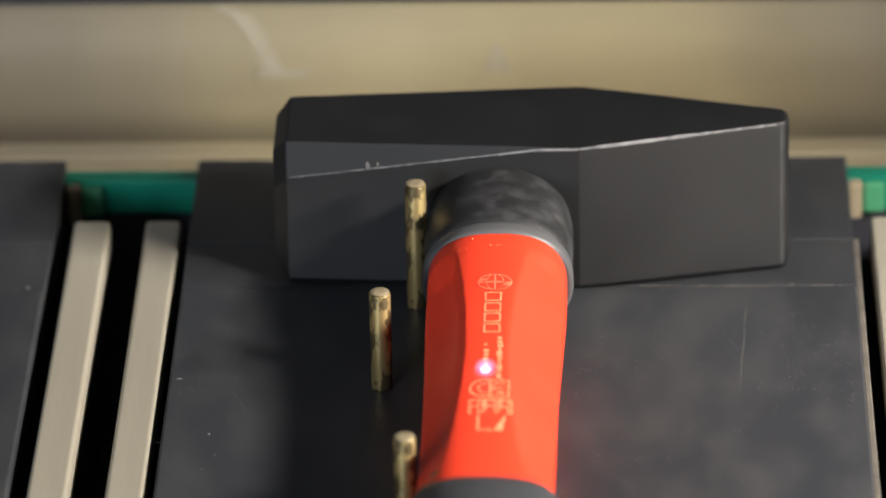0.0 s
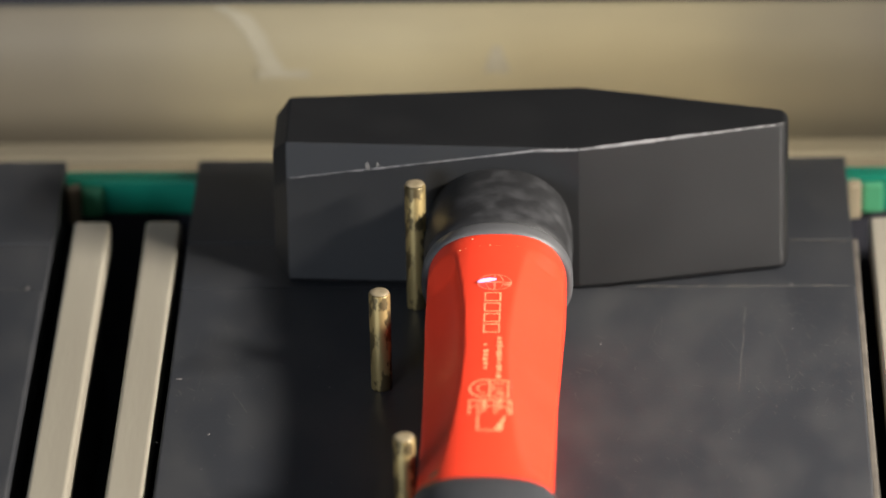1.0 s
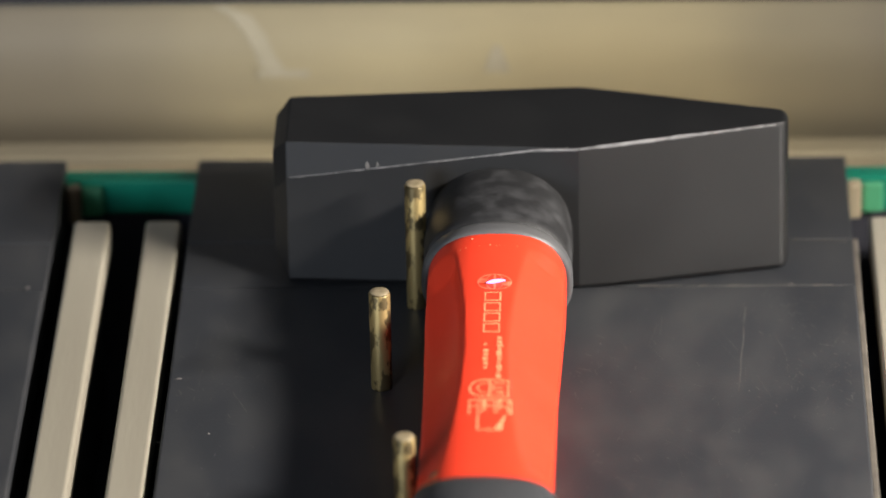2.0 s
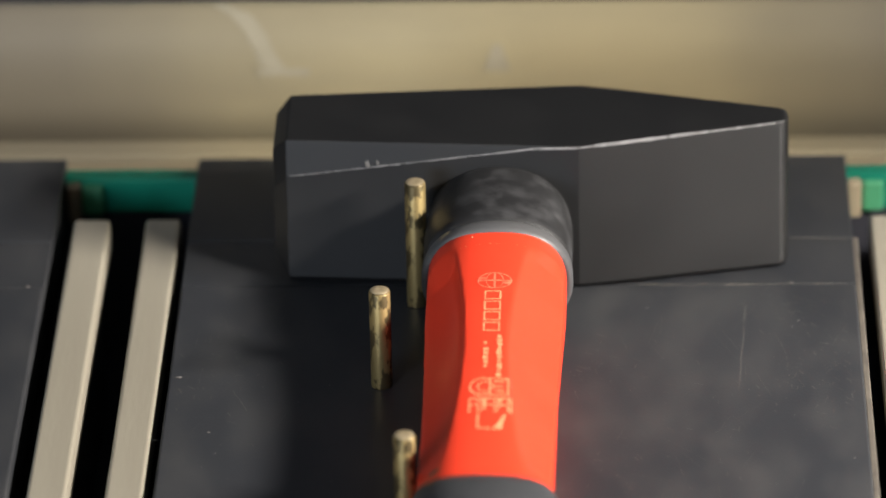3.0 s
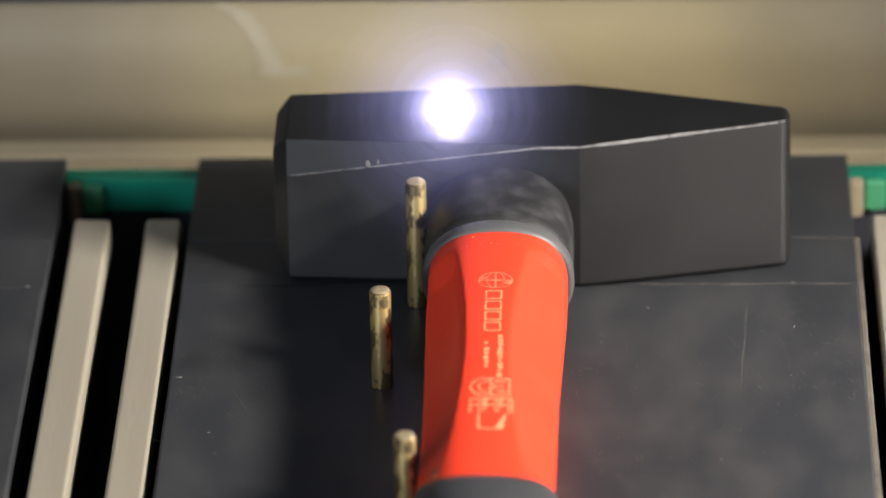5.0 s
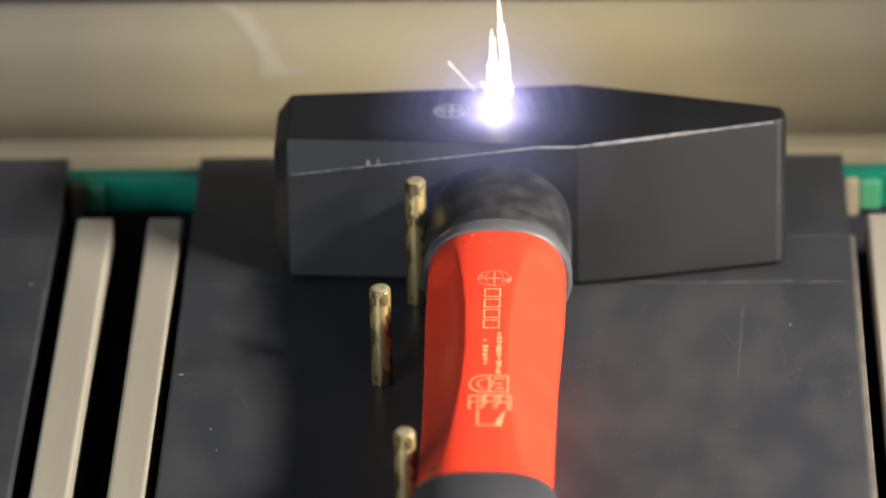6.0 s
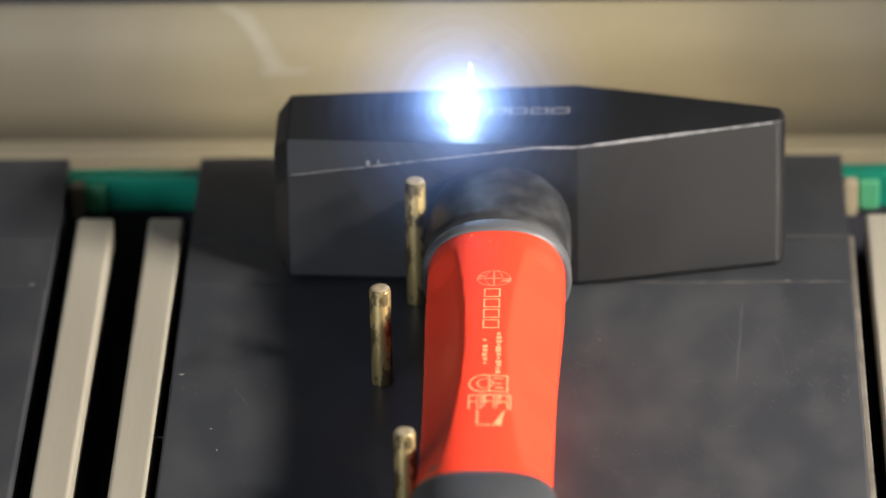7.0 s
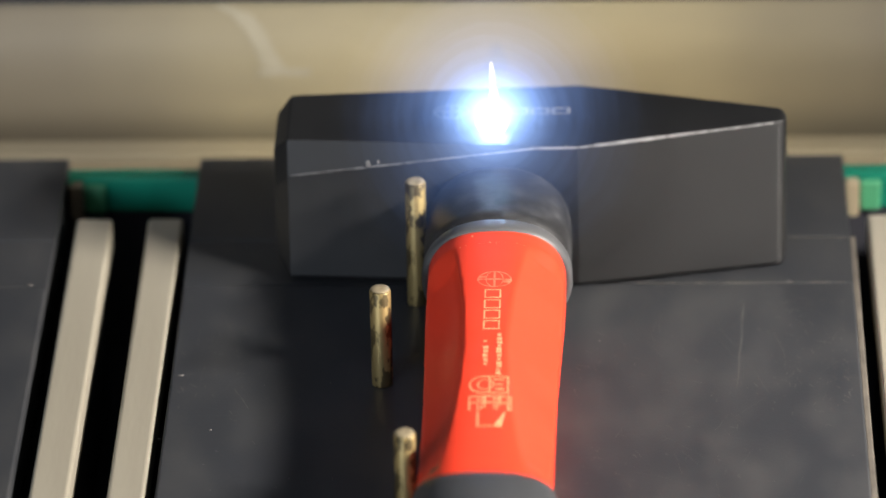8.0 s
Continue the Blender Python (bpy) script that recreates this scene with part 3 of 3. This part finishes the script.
    for k, w in enumerate((0.0022, 0.0014, 0.0026, 0.0012, 0.0020, 0.0012)):
        if k % 2:
            add_frame(bm, x, x + w, -0.1368, -0.1290, 0.00036, h)
        else:
            add_quad_grid(bm, x, x + w * 0.30, -0.1368 + 0.0006 * k, -0.1290, h)
            add_quad_grid(bm, x + w * 0.30, x + w, -0.1332, -0.1325, h)
            add_quad_grid(bm, x + w * 0.30, x + w, -0.1298, -0.1291, h)
        x += w + 0.0003
    part("ornament", bm, M_MARK, hammer, "pale burnt row of small bars")
    bm = bmesh.new()
    for k in range(10):
        w = 0.0003 + 0.00025 * k
        add_quad_grid(bm, -0.0128 - w - 0.0004 * k * 0.2, -0.0128 - 0.0001 * k, -0.1462 + 0.00085 * (10 - k) - 0.0009, -0.1462 + 0.00085 * (10 - k), h)
    add_quad_grid(bm, -0.0207, -0.0201, -0.1462, -0.1378, h)
    add_quad_grid(bm, -0.0201, -0.0165, -0.1462, -0.1456, h)
    part("ornament", bm, M_MARK, hammer, "pale burnt triangle")
    bm = bmesh.new()
    for k in range(16):
        a = -1 + 2 * k / 15
        if k in (4, 5, 6, 9, 12):
            continue
        x, y = -0.0168 + 0.0104 * a, -0.0470 - 0.0030 * a * a
        add_quad_grid(bm, x - 0.0003, x + 0.0002, y - 0.0005, y + 0.0001, h)
    part("collar_dashes", bm, M_MARK_FAINT, hammer, "row of tiny burnt dashes")


def flat_top(x, y):
    return 0.0


HEAD_MARKS = []


def build_head_marks(hammer):
    """Marks that the laser burns into the head's upper face; each rises to the surface as it is burnt."""
    bm = bmesh.new()
    add_ring(bm, 0, 0, 0.0056, 0.0050, 0.0007, flat_top)
    add_ring(bm, 0, 0, 0.0030, 0.0050, 0.0006, flat_top)
    add_quad_grid(bm, -0.0056, 0.0056, -0.0006, 0.0006, flat_top)
    add_quad_grid(bm, -0.0006, 0.0006, 0.0007, 0.0050, flat_top)
    add_quad_grid(bm, -0.0006, 0.0006, -0.0050, -0.0007, flat_top)
    add_quad_grid(bm, -0.0046, -0.0026, 0.0010, 0.0026, flat_top)
    add_quad_grid(bm, 0.0020, 0.0046, -0.0030, -0.0010, flat_top)
    HEAD_MARKS.append((part("round_mark", bm, M_MARK_HEAD, hammer, "grey burnt round mark"), -0.0310, 0.0243, 5.75))
    for k, t in enumerate((6.15, 6.35, 6.5, 6.65)):
        bm = bmesh.new()
        add_frame(bm, -0.0028, 0.0028, -0.0021, 0.0021, 0.0008, flat_top)
        HEAD_MARKS.append((part("block_mark", bm, M_MARK_HEAD, hammer, "grey burnt hollow block"), -0.0170 + 0.0063 * k, 0.0243, t))


def build_hammer():
    hammer = tagged(empty("hammer"), "black cross-peen hammer with glossy red handle lying on table plate", "hammer")
    build_head(hammer)
    build_handle(hammer)
    build_handle_marks(hammer)
    build_head_marks(hammer)


def build_pins():
    for k, (x, y, h) in enumerate(((-0.0502, -0.0614, 0.0313), (-0.0412, -0.0120, 0.0409), (-0.0406, -0.1447, 0.0310))):
        pin = tagged(empty("locating_pin", x, y, 0), ("patchy worn brass locating pin standing free on the plate",
                     "taller worn brass locating pin standing against the rubber boot",
                     "worn brass locating pin standing against the red handle")[k], "pin", "locating pins")
        r = 0.0031
        prof = [(r * 0.97, 0.0), (r, 0.0006), (r, h - 0.0006), (r * 0.90, h - 0.0001)]
        shaft = part("shaft", loft([[(q * math.cos(a), q * math.sin(a), z) for a in [2 * math.pi * i / 40 for i in range(40)]] for q, z in prof]), M_BRASS, pin)
        bev = part("end_face", loft([[(q * math.cos(a), q * math.sin(a), z) for a in [2 * math.pi * i / 40 for i in range(40)]]
                                     for q, z in ((r * 0.90, h), (r * 0.84, h + 0.0002), (r * 0.3, h + 0.0003))]), M_BRASS_TOP, pin, "dull brass end face")
        for ob in (shaft, bev):
            for p in ob.data.polygons:
                p.use_smooth = len(p.vertices) == 4


# ---- laser light ----


def glow_shells(inner, reach, count, power, tall=1.0):
    """Thin uneven shells, one inside the other, ever wider apart, drawing glow and lens bloom."""
    rng = random.Random(count)
    bm = bmesh.new()
    for k in range(count):
        r = inner + reach * (k / (count - 1)) ** power
        loose = reach * 0.05 * k / count
        shift = Vector((rng.gauss(0, loose), rng.gauss(0, loose), abs(rng.gauss(0, loose))))
        seed = Vector((rng.uniform(0, 50), rng.uniform(0, 50), rng.uniform(0, 50)))
        made = bmesh.ops.create_icosphere(bm, subdivisions=3, radius=1.0)
        for v in made["verts"]:
            q = v.co * (r * (1 + 0.10 * k / count * noise.noise(v.co * 1.3 + seed)))
            v.co = Vector((q.x, q.y, q.z * tall)) + shift
    return bm


def build_laser():
    spot = tagged(empty("laser_spot"), "tiny violet-white laser spot glowing on the red handle", "laser light")
    bm = bmesh.new()
    bmesh.ops.create_icosphere(bm, subdivisions=3, radius=0.0010, matrix=Matrix.Diagonal((1.3, 1.3, 0.6, 1)))
    dot = part("dot", bm, M_SPOT, spot)
    halo = part("halo", glow_shells(0.0010, 0.0024, 30, 2.4), M_HALO, dot, "faint violet glow")
    halo["kind"] = "stuff"

    def arc(bulge):
        rings = []
        for k in range(21):
            a = -1 + 2 * k / 20
            r = 0.00055 * math.sqrt(max(0.02, 1 - a * a))
            rings.append([(0.0052 * a, bulge * (1 - a * a) - bulge * 0.5 + r * math.cos(q), -0.0006 * a ** 4 + r * math.sin(q)) for q in (0, 1.26, 2.51, 3.77, 5.03)])
        return loft(rings)
    upper = part("upper_trace", arc(0.0026), M_TRACE, spot, "curved violet trace")
    lower = part("lower_trace", arc(-0.0022), M_TRACE, spot, "curved violet trace")


    def tube(points, r):
        """A glowing thread along a level path."""
        rings = []
        for k, p in enumerate(points):
            a, b = Vector(points[max(k - 1, 0)]), Vector(points[min(k + 1, len(points) - 1)])
            way = (b - a).normalized()
            side = Vector((way.y, -way.x, 0)) * r
            fat = 0.35 if k in (0, len(points) - 1) else 1.0
            rings.append([Vector(p) + side * (fat * math.cos(q)) + Vector((0, 0, r * fat * math.sin(q))) for q in (0, 1.26, 2.51, 3.77, 5.03)])
        return loft(rings)
    corner = part("corner_trace", tube([(-0.0026, -0.0014, -0.0002), (-0.0027, 0.0006, -0.0001), (-0.0024, 0.0014, 0), (0.0, 0.0015, 0.0001),
                                        (0.0022, 0.0014, 0), (0.0026, 0.0008, 0), (0.0025, -0.0016, -0.0002)], 0.00048), M_TRACE, spot, "bent violet trace")
    dash = part("dash_trace", tube([(-0.0026, -0.0008, -0.0001), (-0.0012, -0.0004, 0), (0.0008, 0.0001, 0.0001), (0.0027, 0.0007, -0.0001)], 0.00055),
                M_TRACE, spot, "short violet trace")

    plume = tagged(empty("laser_plume"), "blazing plasma plume on the hammer's upper face", "laser light")

    def core(radius, tall):
        bm = bmesh.new()
        bmesh.ops.create_icosphere(bm, subdivisions=4, radius=radius, matrix=Matrix.Diagonal((1.0, 1.0, tall, 1)))
        return bm
    violet = part("violet_bloom", glow_shells(0.0037, 0.0150, 58, 1.15, 1.1), M_VIOLET, plume, "violet bloom round the plasma, drawn as shells")
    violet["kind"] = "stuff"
    veil = part("outer_bloom", glow_shells(0.0060, 0.044, 80, 1.15), M_VIOLET_FAINT, violet, "thin violet glare, drawn as shells")
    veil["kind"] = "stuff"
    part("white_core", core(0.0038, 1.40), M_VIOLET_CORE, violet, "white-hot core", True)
    blue = part("blue_bloom", glow_shells(0.0048, 0.0185, 58, 1.15), M_BLUE, plume, "blue bloom round the plasma, drawn as shells")
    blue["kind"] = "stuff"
    veil = part("outer_bloom", glow_shells(0.0075, 0.046, 80, 1.15), M_BLUE_FAINT, blue, "thin blue glare, drawn as shells")
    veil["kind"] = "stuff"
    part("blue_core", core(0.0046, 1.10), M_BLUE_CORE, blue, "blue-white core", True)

    flame = ((0, 0.04, 0.10, 0.18, 0.55, 0.70, 0.76, 0.92, 1.0), (0.3, 1.5, 1.6, 1.0, 0.95, 0.80, 0.45, 0.34, 0.08))
    needle = ((0, 0.1, 0.8, 0.92, 0.97, 1.0), (0.2, 0.6, 0.8, 1.5, 1.2, 0.1))

    def streak(length, r, seed, profile):
        rng = random.Random(seed)
        rings, steps = [], 26
        for i in range(steps + 1):
            f = i / steps
            q = r * lerp(f, *profile) * rng.uniform(0.94, 1.06)
            bx = rng.gauss(0, 0.05 * r) + 0.25 * r * math.sin(5 * f + seed)
            rings.append([(bx + q * math.cos(1.047 * j), q * math.sin(1.047 * j), -length * (1 - f)) for j in range(6)])
        return loft(rings)
    sparks = []
    for n, r in ((0.034, 0.0013), (0.033, 0.0010), (0.013, 0.00014), (0.012, 0.00012), (0.012, 0.00015), (0.010, 0.00012), (0.007, 0.00020), (0.031, 0.0022)):
        sparks.append(tagged(part("spark", streak(n, r, len(sparks), flame if r > 0.0008 else needle), M_SPARK), "white-hot spark streak flying up from the plume", "spark", "sparks"))
    return spot, (dot, upper, lower, corner, dash), violet, blue, plume, sparks


SPOT = [(0.0, -18.8, -114.3), (0.1, -16.9, -92.8), (0.2, -16.6, -91.3), (0.3, -14.9, -87.2), (0.4, -15.9, -87.2), (0.5, -16.4, -65.7),
        (0.6, -16.2, -66.6), (0.7, -15.8, -70.5), (0.8, -15.5, -69.9), (0.9, -18.6, -69.2), (1.0, -19.0, -66.8), (1.1, -16.6, -75.3),
        (1.2, -16.5, -76.8), (1.3, -15.5, -71.1), (1.4, -15.5, -69.9), (1.5, -14.1, -69.9), (1.6, -18.8, -67.4), (1.7, -16.6, -69.8),
        (1.9, -17.5, -67.0), (2.1, -15.5, -68.5)]
PLUME = [(4.9, -34.0, 24.0), (5.1, -29.0, 25.0), (5.3, -33.0, 22.5), (5.5, -28.5, 24.5), (5.7, -32.0, 24.0),
         (5.8, -30.4, 24.0), (5.9, -30.6, 24.7), (6.0, -17.8, 23.0), (6.1, -19.7, 23.8), (6.2, -12.9, 23.0), (6.3, -11.4, 23.7),
         (6.4, -10.9, 22.9), (6.5, -1.7, 23.6), (6.6, -1.9, 22.8), (6.7, -6.0, 23.6), (6.9, -33.4, 24.8), (7.0, -27.7, 27.0),
         (7.1, -29.6, 21.7), (7.2, -30.4, 25.9), (7.3, -33.4, 22.5), (7.4, -33.1, 22.5), (7.5, -33.7, 23.3), (7.6, -33.1, 26.3),
         (7.7, -31.1, 24.0), (7.8, -32.1, 27.1), (7.9, -17.3, 22.3), (8.0, -18.6, 21.2)]
# tops of the tallest streaks: seconds, x, z in millimetres
TALL = [(5.1, -30.0, 66.0), (5.3, -32.0, 70.0), (5.5, -29.0, 64.0), (5.7, -31.0, 69.0),
        (5.8, -29.3, 68.1), (5.9, -29.9, 75.0), (6.0, -16.1, 83.5), (6.1, -16.1, 83.5), (6.2, -11.9, 75.6), (6.3, -10.6, 72.2),
        (6.4, -9.9, 72.8), (6.5, 1.2, 68.4), (6.6, 2.4, 60.5), (6.7, -6.9, 69.8), (6.9, -35.0, 68.7), (7.0, -24.7, 62.1), (7.1, -27.8, 69.9),
        (7.2, -29.8, 62.1), (7.3, -31.9, 74.8), (7.4, -32.4, 64.9), (7.5, -33.0, 67.4), (7.6, -32.4, 66.8), (7.7, -30.7, 68.7),
        (7.8, -31.6, 62.1), (7.9, -18.2, 64.6), (8.0, -18.6, 62.0)]
TALL_B = [(5.8, -31.5, 60.0), (5.9, -26.0, 63.0), (6.0, -18.5, 73.0), (6.1, -19.2, 71.0), (6.2, -24.6, 78.5), (6.3, -14.0, 71.0),
          (6.4, -15.2, 66.0), (6.5, -6.2, 69.0), (6.6, -2.3, 65.0), (6.7, -12.0, 62.0)]


# how deep the plume sinks when only its cap burns above the steel
SUNK = {6.0: 0.0060, 6.2: 0.0062}
# small sparks round the plume: lean in degrees and reach in millimetres
SMALL = {5.8: ((-30, 14), (28, 13)), 5.9: ((10, 18), (22, 16)), 6.0: ((-40, 22), (-22, 11)), 6.1: ((-37, 15), (42, 14), (-20, 14)),
         6.2: ((-38, 12),), 6.3: ((-31, 26), (42, 19), (-6, 26), (14, 18)), 6.4: ((-27, 22), (-13, 23), (27, 23), (-4, 19)),
         6.5: ((-13, 25), (-35, 14), (-24, 18), (6, 20)), 6.6: ((-2, 19), (22, 21), (-32, 12), (10, 16)), 6.7: ((-4, 25), (-24, 18), (-36, 13), (12, 16))}


def motions(spot, traces, violet, blue, plume, sparks):
    # the spot runs over the handle's marks and goes out at about 2.2 s
    rows = [(t, pose(x / 1000, y / 1000, handle_height(x / 1000, y / 1000) + 0.0002)) for t, x, y in SPOT]
    off = pose(-0.0165, -0.068, 0.020)
    walk(spot, rows + [(2.2, off), (8.0, off)])
    down = pose(0, 0, -0.012)
    flat = pose(0, 0, 0.0002)

    def shown(times):
        out = [(0.0, flat if 0.0 in times else down)]
        for k in range(1, 23):
            t = round(0.1 * k, 1)
            out.append((t, flat if t in times else down))
        return out + [(8.0, down)]
    lit = ((0.0, 0.3, 0.5, 1.3, 1.6, 1.7, 1.8, 2.1), (0.6,), (0.7, 0.8, 1.9), (0.1, 0.2, 0.4, 1.1, 1.2), (0.9, 1.0, 1.4, 1.5, 2.0))
    for ob, times in zip(traces, lit):
        walk(ob, shown(times))
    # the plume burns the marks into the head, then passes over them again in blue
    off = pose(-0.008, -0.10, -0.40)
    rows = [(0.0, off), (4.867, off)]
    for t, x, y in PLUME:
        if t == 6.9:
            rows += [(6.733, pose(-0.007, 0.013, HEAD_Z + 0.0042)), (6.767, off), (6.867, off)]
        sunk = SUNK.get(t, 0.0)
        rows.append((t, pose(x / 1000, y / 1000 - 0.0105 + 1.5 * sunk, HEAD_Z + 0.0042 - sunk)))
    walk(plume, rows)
    # the bloom shells not in use are parked in the closed cabinet below
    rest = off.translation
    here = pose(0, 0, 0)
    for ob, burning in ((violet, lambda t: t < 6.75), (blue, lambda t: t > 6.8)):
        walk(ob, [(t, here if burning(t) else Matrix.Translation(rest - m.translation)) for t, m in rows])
    for mark, x, y, t in HEAD_MARKS:
        below, on = pose(x, y, HEAD_Z - 0.003), pose(x, y, HEAD_Z + 0.0001)
        walk(mark, [(0.0, below), (t - 0.1, below), (t, on), (8.0, on)])
    # streaks rise out of the plume and fall back into it
    rng = random.Random(5)
    for ob, table, end in ((sparks[0], TALL, 8.0), (sparks[1], TALL_B, 6.75)):
        park = pose(-0.025, 0.0215, 0.038)
        rows = [(0.0, park), (table[0][0] - 0.1, park)]
        for t, x, z in table:
            if t == 6.9:
                rows += [(6.767, park), (6.833, park)]
            rows.append((t, pose(x / 1000, 0.0245, z / 1000, 0, rng.uniform(-3, 3))))
        if end < 8:
            rows += [(6.8, park), (8.0, park)]
        walk(ob, rows)
    # one spark that flies clear of the plume
    park = pose(-0.025, 0.0215, 0.030)
    walk(sparks[6], [(0.0, park), (5.7, park), (5.8, pose(-0.039, 0.025, 0.0737, 0, -40)), (5.867, park), (6.2, park),
                     (6.3, pose(0.0035, 0.025, 0.0825, 0, 28)), (6.4, pose(0.001, 0.025, 0.0640, 0, 30)),
                     (6.5, pose(-0.005, 0.025, 0.0805, 0, -4)), (6.6, park), (8.0, park)])
    # the broad flame of the deepest burns
    park = pose(-0.025, 0.0215, 0.036)
    walk(sparks[7], [(0.0, park), (5.933, park), (6.0, pose(-0.0178, 0.0245, 0.0705)), (6.067, park), (6.133, park),
                     (6.2, pose(-0.0117, 0.0245, 0.0735, 0, 1)), (6.267, park), (8.0, park)])
    for k, ob in enumerate(sparks[2:6]):
        park = pose(-0.025, 0.0215, 0.030)
        rows = [(0.0, park), (5.7, park)]
        for t, x, y in PLUME:
            if t < 5.8:
                continue
            if t == 6.9:
                rows += [(6.767, park), (6.833, park)]
            if t > 6.8:
                rows.append((t, pose(x / 1000, 0.0225, 0.030)))
                continue
            lean, reach = (SMALL[t] + ((0, 6),) * 4)[k]
            far = reach / 1000
            rows.append((t, pose(x / 1000 + far * math.sin(radians(lean)), 0.0240, HEAD_Z + far * math.cos(radians(lean)), 0, lean)))
        walk(ob, rows)


build_room()
build_machine()
build_lamp()
build_hammer()
build_pins()
lights = build_laser()
build_strips()
build_specks()
build_scratches()
build_plates()
motions(*lights)
